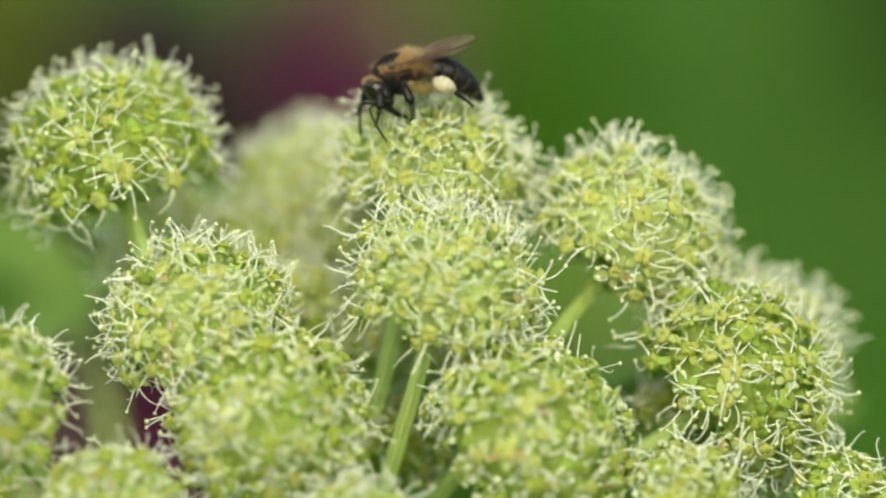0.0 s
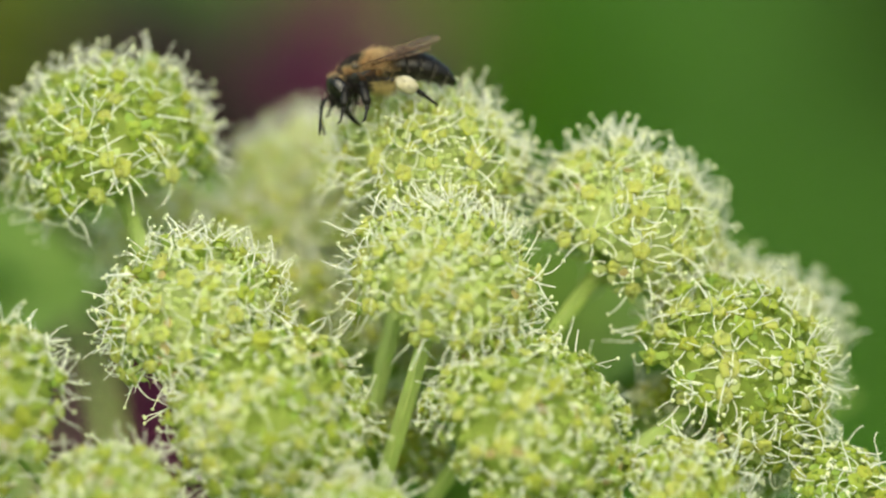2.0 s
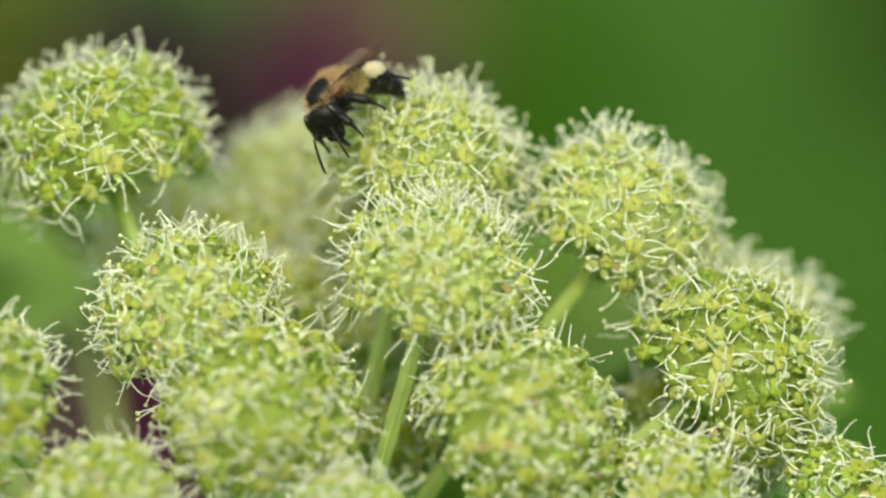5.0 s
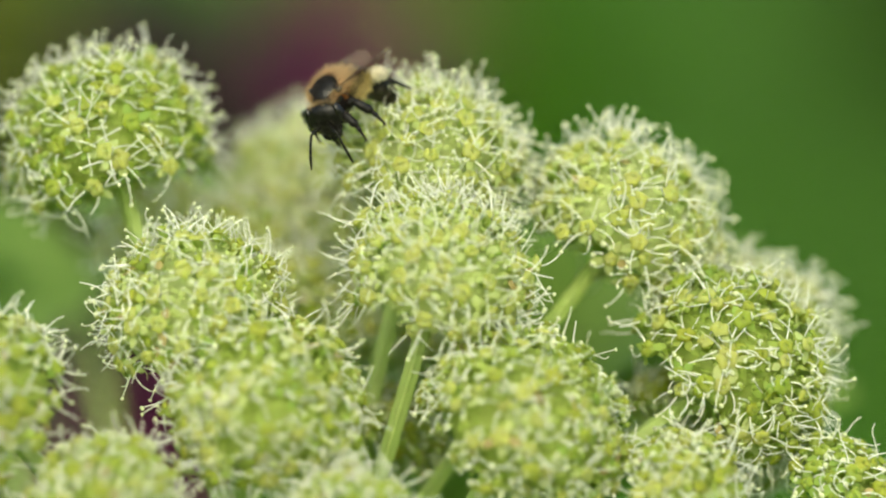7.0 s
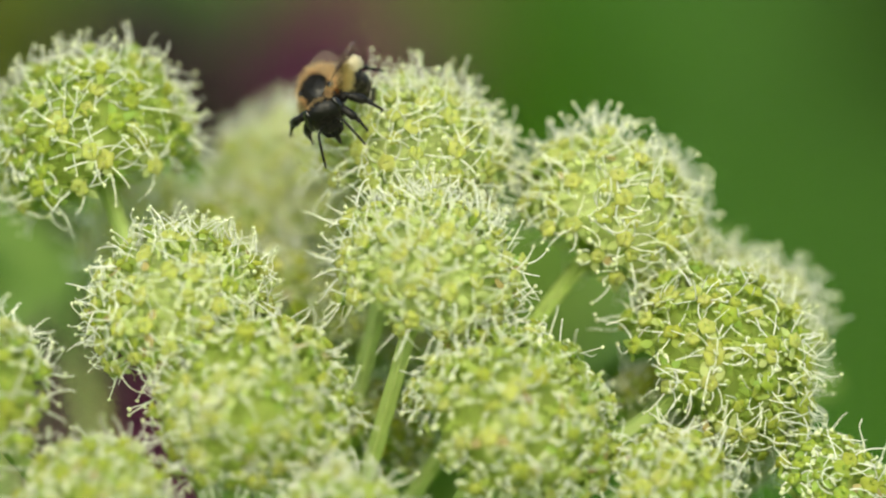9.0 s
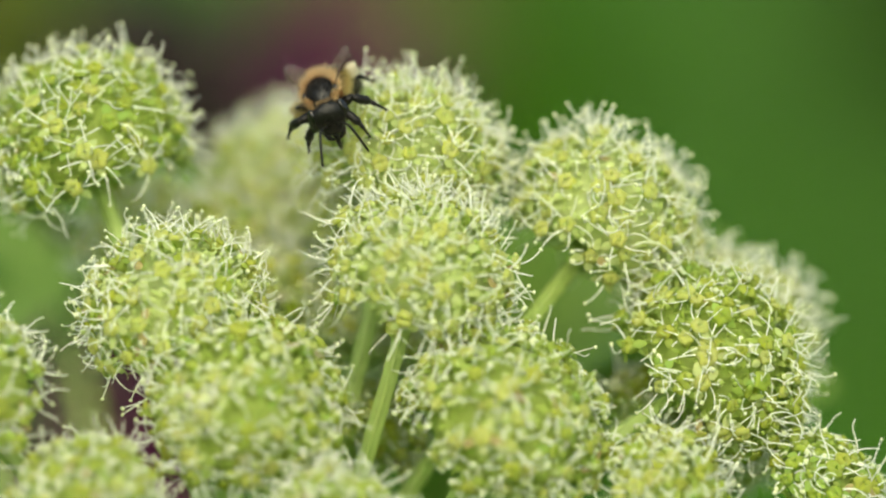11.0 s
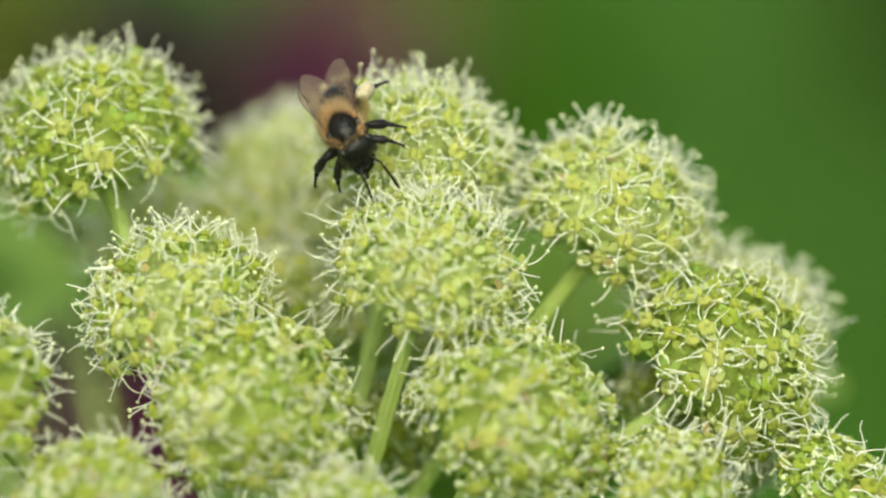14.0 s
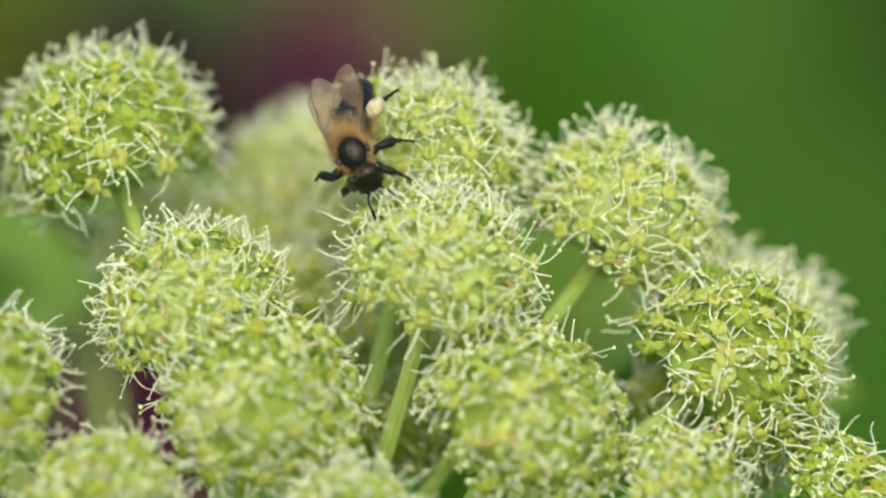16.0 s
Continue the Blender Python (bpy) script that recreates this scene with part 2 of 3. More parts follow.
def floret(seed, kind, lit=False):
    """One floret on +z: ribbed ovary, small drooping petals, a domed five-lobed nectary and its stamens."""
    rng, s = random.Random(seed), Shape()
    up = Vector((0, 0, 1))
    grow = rng.uniform(0.9, 1.15)
    s.tube([(0, 0, -0.3 * MM), (0, 0, 0.1 * MM), (0, 0, 0.6 * MM), (0, 0, 1.15 * MM)],
           [0.18 * MM, 0.42 * MM, 0.66 * MM * grow, 0.7 * MM], 10, 0, 5, 0.14)
    wide, spin = rng.uniform(0.82, 1.12) * MM * (0.8 if kind == "young" else 1), rng.uniform(0, 6.28)
    tall = rng.uniform(0.85, 1.2)
    pad = []
    for f, h in ((0.6, -0.2), (0.9, -0.1), (1.0, 0.0), (0.96, 0.13), (0.82, 0.26), (0.57, 0.35), (0.28, 0.37), (0.06, 0.35)):
        ring = []
        for n in range(20):
            t = 2 * math.pi * n / 20
            q = 1 + 0.10 * f * math.cos(5 * t + spin) + rng.uniform(-0.05, 0.05)
            x, y = math.cos(t) * f * q, math.sin(t) * f * q * 0.92
            groove = 0.22 * math.exp(-(x / 0.16) ** 2) if h > 0.1 else 0
            ring.append(Vector((x * wide, y * wide, (1.08 + (h - groove) * tall + rng.uniform(-0.04, 0.04)) * MM)))
        pad.append(ring)
    s.rings(pad, 1)
    for k in (-1, 1):
        s.tube([(0.12 * MM * k, 0, 1.36 * MM), (0.2 * MM * k, 0, 1.56 * MM), (0.32 * MM * k, 0, 1.63 * MM)], [0.10 * MM, 0.06 * MM, 0.045 * MM], 5, 2)
    for i in range(5):
        a = 2 * math.pi * i / 5 + rng.uniform(-0.15, 0.15)
        out, flat = Vector((math.cos(a), math.sin(a), 0)), Vector((-math.sin(a), math.cos(a), 0))
        if rng.random() < (0.6 if kind == "old" else 0.55):
            long = rng.uniform(0.8, 1.35) * MM
            lift = rng.uniform(-1.1, -0.25)
            s.sheet([[out * (0.78 * MM + long * f) + flat * (w * 0.42 * MM * c) + up * (0.92 * MM + long * (lift * f + 0.35 * f ** 2) - 0.1 * MM * abs(c))
                      for c in (-1, 0, 1)] for f, w in ((0, 0.7), (0.35, 1.1), (0.7, 0.8), (1.0, 0.12))], 5 if rng.random() < (0.25 if kind == "old" else 0.015) else 2)
        b = a + 0.63 + rng.uniform(-0.25, 0.25)
        out = Vector((math.cos(b), math.sin(b), 0))
        rim = out * 0.92 * MM + up * 1.05 * MM
        if kind == "young":
            if rng.random() < 0.85:
                stamen(s, rim, out, 0.6, rng.uniform(0.9, 1.7) * MM, rng.uniform(-2.6, -1.0), rng.uniform(-1.0, 0.2), True, rng, (3, 4), (0.24, 0.34))
            else:
                stamen(s, rim, out, rng.uniform(0.5, 1.6), rng.uniform(2.4, 3.6) * MM, rng.uniform(-0.9, 0.7), rng.uniform(-0.9, 0.9), True, rng, (3, 4))
        elif kind == "fresh":
            if rng.random() < 0.9:
                stamen(s, rim, out, rng.uniform(0.25, 1.4), rng.uniform(2.3, 3.5) * MM, rng.uniform(-0.7, 0.6), rng.uniform(-1.0, 0.9), rng.random() < 0.85, rng, (3, 4))
        elif rng.random() < (0.25 if kind == "old" else 0.78):
            stamen(s, rim, out, rng.choice((rng.uniform(-0.15, 0.5), rng.uniform(0.3, 1.3))), rng.uniform(2.2, 3.9) * MM, rng.uniform(-0.9, 0.9), rng.uniform(-1.0, 1.3), rng.random() < 0.2, rng, (3, 4))
        if kind != "young" and rng.random() < 0.15:
            stamen(s, rim, out, rng.uniform(-0.2, 0.8), rng.uniform(0.7, 1.6) * MM, rng.uniform(-2.0, 2.0), rng.uniform(-1, 1), rng.random() < 0.25, rng, (3, 4), (0.12, 0.18))
    return s.mesh("floret", [OVARY, LIT_NECTARY if lit else NECTARY, LIT_PETAL if lit else PETAL, FILAMENT, ANTHER, WITHER])


FLORETS = {(kind, lit): [floret(first + i, kind, lit) for i in range(many)]
           for kind, first, many in (("open", 100, 20), ("fresh", 400, 16), ("young", 200, 8), ("old", 300, 6)) for lit in (False, True)}

HUB = Vector((-0.01649, 0.00137, 1.19762))
plant = new("angelica_plant")
plant.location = (HUB.x - 0.01, HUB.y, 0)
tagged(plant, "flowering angelica with pale yellow-green umbels of white-stamened florets", "flowering plant")
BASE = Vector(plant.location)

stem = Shape()
foot = HUB - BASE
stem.tube([(0, 0, -0.02), (0.004, 0.002, 0.3), (-0.003, 0, 0.7), (foot.x - 0.002, 0, foot.z - 0.12), (foot.x, foot.y, foot.z - 0.008), (foot.x, foot.y, foot.z + 0.002)],
          [0.017, 0.016, 0.014, 0.011, 0.0085, 0.004], 24, 0, 12, 0.05)
part("main_stem", stem, [STEM], plant, "stout ribbed green stem flushed purple")


def umbellet(place, radius, count, fresh, young, old, lit, seed, axis=None):
    """A dome of florets on pedicels that fan out from the end of a ribbed ray; radius reaches to the stamens' tips."""
    rng = random.Random(seed)
    place = Vector(place)
    axis = Vector(axis) if axis else (place - HUB)
    axis.normalize()
    local = Matrix.Translation(place - BASE) @ aim_z(axis, rng.uniform(0, 6.28))
    core = radius - 2.5 * MM
    foot_up = -0.34 * radius
    s, spots = Shape(), []
    s.blob((0, 0, foot_up), (1.3 * MM, 1.3 * MM, 0.9 * MM), None, 10, 5, 0)
    low = math.cos(radians(125))

    def spot(z, a, reach):
        flat = math.sqrt(max(0, 1 - z * z))
        return Vector((flat * math.cos(a), flat * math.sin(a), z * (0.86 if z > 0 else 0.9))) * (core * reach)

    count = int(count * 1.3)
    for i in range(count):
        z = 1 - (1 - low) * (i + 0.5) / count
        a = i * 2.39996 + rng.uniform(-0.25, 0.25)
        z = min(1, max(low, z + rng.uniform(-0.045, 0.045)))
        tip = spot(z, a, rng.uniform(0.86, 1.06))
        foot = Vector((0, 0, foot_up))
        way = ((tip - foot).normalized() * 0.55 + tip.normalized() * 0.45).normalized()
        mid = foot.lerp(tip, 0.5) + Vector((0, 0, 0.5 * MM))
        s.tube([foot, mid, tip], [0.26 * MM, 0.24 * MM, 0.26 * MM], 6, 0)
        spots.append((tip, (way + Vector([rng.gauss(0, 0.14) for _ in range(3)])).normalized(), z))
    # added pale inner skin, open below: no real layer, it lightens gaps between florets
    skin = []
    for r in range(17):
        lat = math.pi / 2 * (0.98 - 1.32 * r / 16)
        skin.append([Vector((math.cos(lat) * math.cos(q), math.cos(lat) * math.sin(q), 0.84 * math.sin(lat))) * (core * rng.uniform(0.83, 0.92)) for q in (2 * math.pi * n / 40 for n in range(40))])
    s.rings(skin, 1, False)
    # closed buds and petal tips crowded between the open florets
    for i in range(int(count * (1.2 + 3.0 * young))):
        z, a = rng.uniform(0.15 * young - 0.1, 1), rng.uniform(0, 6.28)
        p = spot(z, a, rng.uniform(0.92, 1.14))
        r = rng.uniform(0.2, 0.36) * MM
        s.blob(p, (r, r * rng.uniform(0.8, 1.0), r * rng.uniform(1.0, 1.5)), aim_z(p.normalized() + Vector([rng.gauss(0, 0.4) for _ in range(3)])).to_3x3(), 7, 5, 1, 0.15, seed + i)
    for i in range(count * 6):
        z, a = rng.uniform(low, 1), rng.uniform(0, 6.28)
        p = spot(z, a, rng.uniform(0.90, 1.08))
        turn = aim_z(p.normalized() + Vector([rng.gauss(0, 0.8) for _ in range(3)]), rng.uniform(0, 6.28)).to_3x3()
        long, wide, curl = rng.uniform(0.7, 1.6) * MM, rng.uniform(0.13, 0.32) * MM, rng.uniform(-0.1, 0.6)
        s.sheet([[p + turn @ Vector((c * wide * w, long * (f - 0.5), curl * long * (f - 0.5) ** 2 * 2 - 0.25 * wide * abs(c))) for c in (-1, 0, 1)]
                 for f, w in ((0, 0.5), (0.35, 1.0), (0.7, 0.85), (1.0, 0.1))], 1)
    for i in range(9):
        a = i * 0.7 + rng.uniform(-0.2, 0.2)
        out = Vector((math.cos(a), math.sin(a), 0))
        s.tube([Vector((0, 0, foot_up - 0.2 * MM)), out * 2.2 * MM + Vector((0, 0, foot_up - 0.6 * MM)), out * 3.8 * MM + Vector((0, 0, foot_up - 1.8 * MM))],
               [0.24 * MM, 0.17 * MM, 0.04 * MM], 5, 0)
    head = part("umbellet", s, [PEDICEL, LIT_BUD if lit > 0.5 else BUD], plant, "globe of pale yellow-green florets with white stamens", local)
    for tip, way, z in spots:
        pick = rng.random()
        share = fresh * (0.45 + 0.9 * max(z, 0))
        kind = "fresh" if pick < share else "young" if pick < share + young else "old" if pick > 1 - old else "open"
        pool = FLORETS[kind, rng.random() < 0.25 + 1.2 * (lit - 0.25)]
        f = new("floret", rng.choice(pool))
        f.parent = head
        f.matrix_basis = Matrix.Translation(tip) @ aim_z(way, rng.uniform(0, 6.28)) @ Matrix.Scale(rng.uniform(0.88, 1.12), 4)
    ray, start, end = Shape(), HUB - BASE, place - BASE + axis * foot_up
    bow = (end - start).cross(Vector((0, 1, 0))) * rng.uniform(-0.05, 0.05)
    pts = [start.lerp(end, f / 6) + bow * (4 * f / 6 * (1 - f / 6)) for f in range(7)]
    thick = (0.76 + rng.uniform(0, 0.16)) * MM
    ray.tube(pts, [thick * (1.15 - 0.03 * f) for f in range(7)], 20, 0, 5, 0.16)
    part("ray", ray, [RAY], plant, "ribbed pale green stalk")
    return head


# globes towards the viewer, then those behind; centre, radius, florets, shares of fresh, young and old florets, and of
# paler ones coloured as if better lit
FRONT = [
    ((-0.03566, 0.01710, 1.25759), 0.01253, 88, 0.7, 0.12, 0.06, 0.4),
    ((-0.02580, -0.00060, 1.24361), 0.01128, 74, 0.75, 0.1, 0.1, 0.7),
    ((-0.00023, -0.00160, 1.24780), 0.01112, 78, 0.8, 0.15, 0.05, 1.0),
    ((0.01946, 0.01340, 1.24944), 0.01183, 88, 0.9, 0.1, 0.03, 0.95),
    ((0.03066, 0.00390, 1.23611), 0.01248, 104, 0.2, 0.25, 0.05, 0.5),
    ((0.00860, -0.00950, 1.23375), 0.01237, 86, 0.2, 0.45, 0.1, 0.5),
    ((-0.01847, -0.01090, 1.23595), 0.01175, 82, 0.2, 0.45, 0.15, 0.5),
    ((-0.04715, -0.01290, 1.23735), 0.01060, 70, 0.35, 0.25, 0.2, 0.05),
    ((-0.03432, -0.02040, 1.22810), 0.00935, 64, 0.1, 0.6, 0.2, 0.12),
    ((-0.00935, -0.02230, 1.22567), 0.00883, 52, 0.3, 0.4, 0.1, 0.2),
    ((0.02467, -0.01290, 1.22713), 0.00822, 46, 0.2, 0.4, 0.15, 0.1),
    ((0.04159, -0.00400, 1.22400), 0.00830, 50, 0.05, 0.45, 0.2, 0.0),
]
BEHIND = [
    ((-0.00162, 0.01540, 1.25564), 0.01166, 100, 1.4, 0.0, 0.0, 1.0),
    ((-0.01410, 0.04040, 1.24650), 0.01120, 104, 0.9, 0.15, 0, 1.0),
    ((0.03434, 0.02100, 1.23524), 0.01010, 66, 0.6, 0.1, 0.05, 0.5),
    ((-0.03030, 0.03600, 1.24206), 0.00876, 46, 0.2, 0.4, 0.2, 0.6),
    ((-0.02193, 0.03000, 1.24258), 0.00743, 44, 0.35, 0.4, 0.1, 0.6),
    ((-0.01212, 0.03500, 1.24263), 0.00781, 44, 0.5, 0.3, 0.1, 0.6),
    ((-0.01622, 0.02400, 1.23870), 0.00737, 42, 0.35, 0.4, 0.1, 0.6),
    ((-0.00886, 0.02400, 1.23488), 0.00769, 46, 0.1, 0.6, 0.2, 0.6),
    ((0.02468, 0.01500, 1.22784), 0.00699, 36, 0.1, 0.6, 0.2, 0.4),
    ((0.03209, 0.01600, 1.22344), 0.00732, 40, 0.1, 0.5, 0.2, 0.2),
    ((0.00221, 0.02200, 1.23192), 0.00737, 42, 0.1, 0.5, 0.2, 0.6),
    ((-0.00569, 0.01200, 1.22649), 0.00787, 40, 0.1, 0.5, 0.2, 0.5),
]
for i, (place, radius, count, fresh, young, old, lit) in enumerate(FRONT + BEHIND):
    umbellet(place, radius, count, fresh, young, old, lit, 40 + i)


def leaflet(place, way, length, wide, seed):
    """A broad toothed leaflet on a thin stalk from the main stem, folded along its midrib."""
    rng = random.Random(seed)
    place, way = Vector(place) - BASE, Vector(way).normalized()
    side = way.cross(Vector((0, -0.5, 1))).normalized()
    face = side.cross(way).normalized()
    s, rows = Shape(), []
    for i in range(17):
        f = i / 16
        w = wide * math.sin(math.pi * min(1, f * 0.96 + 0.03)) ** 0.75 * (1.0 - 0.35 * f) * (1 + 0.10 * (i % 2))
        mid = place + way * (length * (f - 0.5)) - face * (0.18 * length * f * f)
        rows.append([mid + side * (w * c) + face * (0.16 * w * abs(c) + 0.02 * wide * math.sin(9 * f + 3 * c + seed)) for c in (-1, -0.55, 0, 0.55, 1)])
    s.sheet(rows)
    start = HUB - BASE + Vector((0, 0, -0.10))
    stalk = rows[0][2]
    s.tube([start, start.lerp(stalk, 0.5) + Vector((0, 0.012, -0.006)), stalk, rows[8][2] - face * 0.0006], [0.0016, 0.0013, 0.001, 0.0005], 7, 1)
    return part("leaf", s, [LEAF, RAY], plant, "broad toothed green leaf below the flower heads")


LEAFLETS = [
    ((-0.05550, 0.12000, 1.22250), (-0.6, -0.2, 0.4), 0.024, 0.008),
    ((-0.04950, 0.11200, 1.21550), (0.5, -0.2, 0.5), 0.024, 0.008),
    ((0.01476, 0.05701, 1.22239), (0.4, -0.4, 0.6), 0.040, 0.016),
    ((0.02252, 0.05430, 1.21976), (0.6, -0.3, 0.5), 0.040, 0.015),
    ((-0.01283, 0.06474, 1.22029), (0.1, -0.5, 0.6), 0.044, 0.015),
    ((-0.01266, 0.09086, 1.22174), (-0.3, -0.5, 0.6), 0.052, 0.020),
    ((-0.00778, 0.08272, 1.20974), (0.3, -0.4, 0.6), 0.055, 0.021),
    ((0.00666, 0.09503, 1.21780), (0.5, -0.4, 0.5), 0.055, 0.022),
    ((0.01870, 0.08052, 1.22161), (0.6, -0.5, 0.45), 0.052, 0.020),
    ((0.02460, 0.07309, 1.21245), (0.7, -0.4, 0.4), 0.048, 0.018),
    ((-0.02493, 0.10675, 1.22346), (-0.5, -0.4, 0.5), 0.050, 0.018),
    ((0.01671, 0.07000, 1.22369), (0.25, -0.25, 0.6), 0.032, 0.018),
    ((0.01183, 0.07500, 1.22029), (-0.2, -0.25, 0.6), 0.044, 0.016),
    ((0.00515, 0.07626, 1.20452), (0.2, -0.6, 0.5), 0.050, 0.019),
]
for i, (place, way, length, wide) in enumerate(LEAFLETS):
    leaflet(place, way, length, wide, 500 + i)

# ---------------------------------------------------------------- the bee: +x ahead, +z up, origin at the middle of its thorax
SHELL = material("black_shell", (0.013, 0.011, 0.010), 0.3, 0.3, 3000, 0.35, 0, 0.3)
FACE = material("black_face", (0.010, 0.009, 0.008), 0.28, 0.3, 4000, 0.4, 0, 0.3)
EYE_BLACK = material("compound_eye", (0.012, 0.010, 0.010), 0.16, 0.1, 5000, 0.2, 0, 0.6)
THORAX_SHELL = material("thorax_shell", (0.013, 0.012, 0.012), 0.36, 0.3, 2500, 0.4, 0, 0.6)
TAN_HAIR = material("tan_hair", (0.87, 0.70, 0.44), 0.6, 0.25, 500, 0, 0.6, second=(0.66, 0.43, 0.20))
RUST_HAIR = material("rust_hair", (0.40, 0.17, 0.05), 0.6, 0.25, 500, 0, 0.35, second=(0.20, 0.08, 0.03))
DARK_HAIR = material("dark_hair", (0.018, 0.013, 0.010), 0.5, 0.3, 1500)
GREY_HAIR = material("grey_hair", (0.20, 0.17, 0.14), 0.6, 0.3, 1500, 0, 0.2)
STRAW_HAIR = material("straw_hair", (0.62, 0.50, 0.20), 0.6, 0.3, 1500, 0, 0.25)
LEG_BLACK = material("leg_black", (0.012, 0.010, 0.009), 0.38, 0.3, 3000, 0.5, 0, 0.3)
POLLEN = material("pollen", (0.66, 0.60, 0.45), 0.9, 0.2, 4500, 0.9, 0.1, 0.1, second=(0.56, 0.49, 0.29))
VEIN = material("wing_vein", (0.09, 0.045, 0.025), 0.5, 0.2, 900)


def wing_film():
    m = bpy.data.materials.new("wing_film")
    m.use_nodes = True
    n, l = m.node_tree.nodes, m.node_tree.links
    b, out = n["Principled BSDF"], n["Material Output"]
    tex, noise_tex, ramp = n.new("ShaderNodeTexCoord"), n.new("ShaderNodeTexNoise"), n.new("ShaderNodeMix")
    noise_tex.inputs["Scale"].default_value = 500
    ramp.data_type = "RGBA"
    ramp.inputs["A"].default_value, ramp.inputs["B"].default_value = (0.46, 0.38, 0.32, 1), (0.32, 0.24, 0.19, 1)
    l.new(tex.outputs["Object"], noise_tex.inputs["Vector"])
    l.new(noise_tex.outputs[0], ramp.inputs["Factor"])
    l.new(ramp.outputs["Result"], b.inputs["Base Color"])
    b.inputs["Roughness"].default_value = 0.25
    bump = n.new("ShaderNodeBump")
    bump.inputs["Strength"].default_value, bump.inputs["Distance"].default_value = 0.5, 0.0002
    l.new(noise_tex.outputs[0], bump.inputs["Height"])
    l.new(bump.outputs[0], b.inputs["Normal"])
    clear, mix = n.new("ShaderNodeBsdfTransparent"), n.new("ShaderNodeMixShader")
    clear.inputs["Color"].default_value = (0.93, 0.89, 0.84, 1)
    mix.inputs[0].default_value = 0.15
    l.new(clear.outputs[0], mix.inputs[1])
    l.new(b.outputs[0], mix.inputs[2])
    l.new(mix.outputs[0], out.inputs["Surface"])
    return m


FILM = wing_film()


def hairs(shape, roots, length, thick, seed, lean=(0, 0, 0), slot=0, curl=0.3):
    """Tapered three-sided hairs from (root, normal) pairs."""
    rng = random.Random(seed)
    for p, nrm in roots:
        way = (Vector(nrm) + Vector(lean) + Vector([rng.gauss(0, 0.28) for _ in range(3)])).normalized()
        long = length * rng.uniform(0.55, 1.15)
        sag = Vector([rng.gauss(0, 1) for _ in range(3)]) * long * curl * 0.3
        shape.tube([p, p + way * long * 0.5 + sag * 0.4, p + way * long + sag], [thick, thick * 0.75, thick * 0.15], 3, slot)


def over(centre, radii, count, seed, keep):
    """Roots spread over an ellipsoid, where keep(direction) allows."""
    rng, found = random.Random(seed), []
    while len(found) < count:
        d = Vector([rng.gauss(0, 1) for _ in range(3)]).normalized()
        if keep(d):
            p = Vector([centre[k] + radii[k] * d[k] * 0.97 for k in range(3)])
            found.append((p * MM, Vector([d[k] / radii[k] for k in range(3)]).normalized()))
    return found


MM = 0.00107  # the bee's own measure: a little over 12 units long
bee = new("bee")
tagged(bee, "black bee with tan fur, smoky wings and pollen-laden hind legs", "bee")

body = Shape()
body.blob((0, 0, 0), (2.15 * MM, 1.66 * MM, 1.72 * MM), None, 24, 14, 0)
body.blob((-1.55 * MM, 0, 0.75 * MM), (0.75 * MM, 1.15 * MM, 0.6 * MM), None, 14, 8, 0)
for k in (-1, 1):
    body.blob((0.55 * MM, k * 1.55 * MM, 0.85 * MM), (0.55 * MM, 0.35 * MM, 0.35 * MM), None, 10, 6, 0)
thorax = part("thorax", body, [THORAX_SHELL], bee)
fur = Shape()
sides = lambda d: not (d.z > 0.15 and ((d.x - 0.24) / 0.66) ** 2 + (d.y / 0.80) ** 2 < 1) and d.x < 0.8 and d.z > 0.12
hairs(fur, over((0, 0, 0), (2.15, 1.66, 1.72), 2300, 1, sides), 0.84 * MM, 0.014 * MM, 2, (-0.1, 0, 0.3), curl=0.6)
hairs(fur, over((-1.5, 0, 0.5), (0.9, 1.4, 0.9), 900, 3, lambda d: d.x < 0.2 and d.z > -0.5), 1.1 * MM, 0.014 * MM, 4, (-0.3, 0, 0.2))
part("fur", fur, [TAN_HAIR], thorax, "long pale tan furry hair")
under = Shape()
hairs(under, over((0, 0, 0), (2.15, 1.66, 1.72), 1700, 15, lambda d: sides(d) or (d.x < 0.7 and -0.3 < d.z < 0.12 and noise.noise(d * 4) > 0.05)), 0.50 * MM, 0.019 * MM, 16, (-0.1, 0, 0.2), curl=0.5)
part("rusty_fur", under, [RUST_HAIR], thorax, "short rusty-brown hair")
short = Shape()
hairs(short, over((0, 0, 0), (2.15, 1.66, 1.72), 1100, 5, lambda d: d.z > 0.1 and not sides(d)), 0.34 * MM, 0.025 * MM, 6)
hairs(short, over((0, 0, 0), (2.15, 1.66, 1.72), 700, 7, lambda d: d.z < -0.35), 0.7 * MM, 0.03 * MM, 8)
part("dark_hair", short, [DARK_HAIR], thorax)

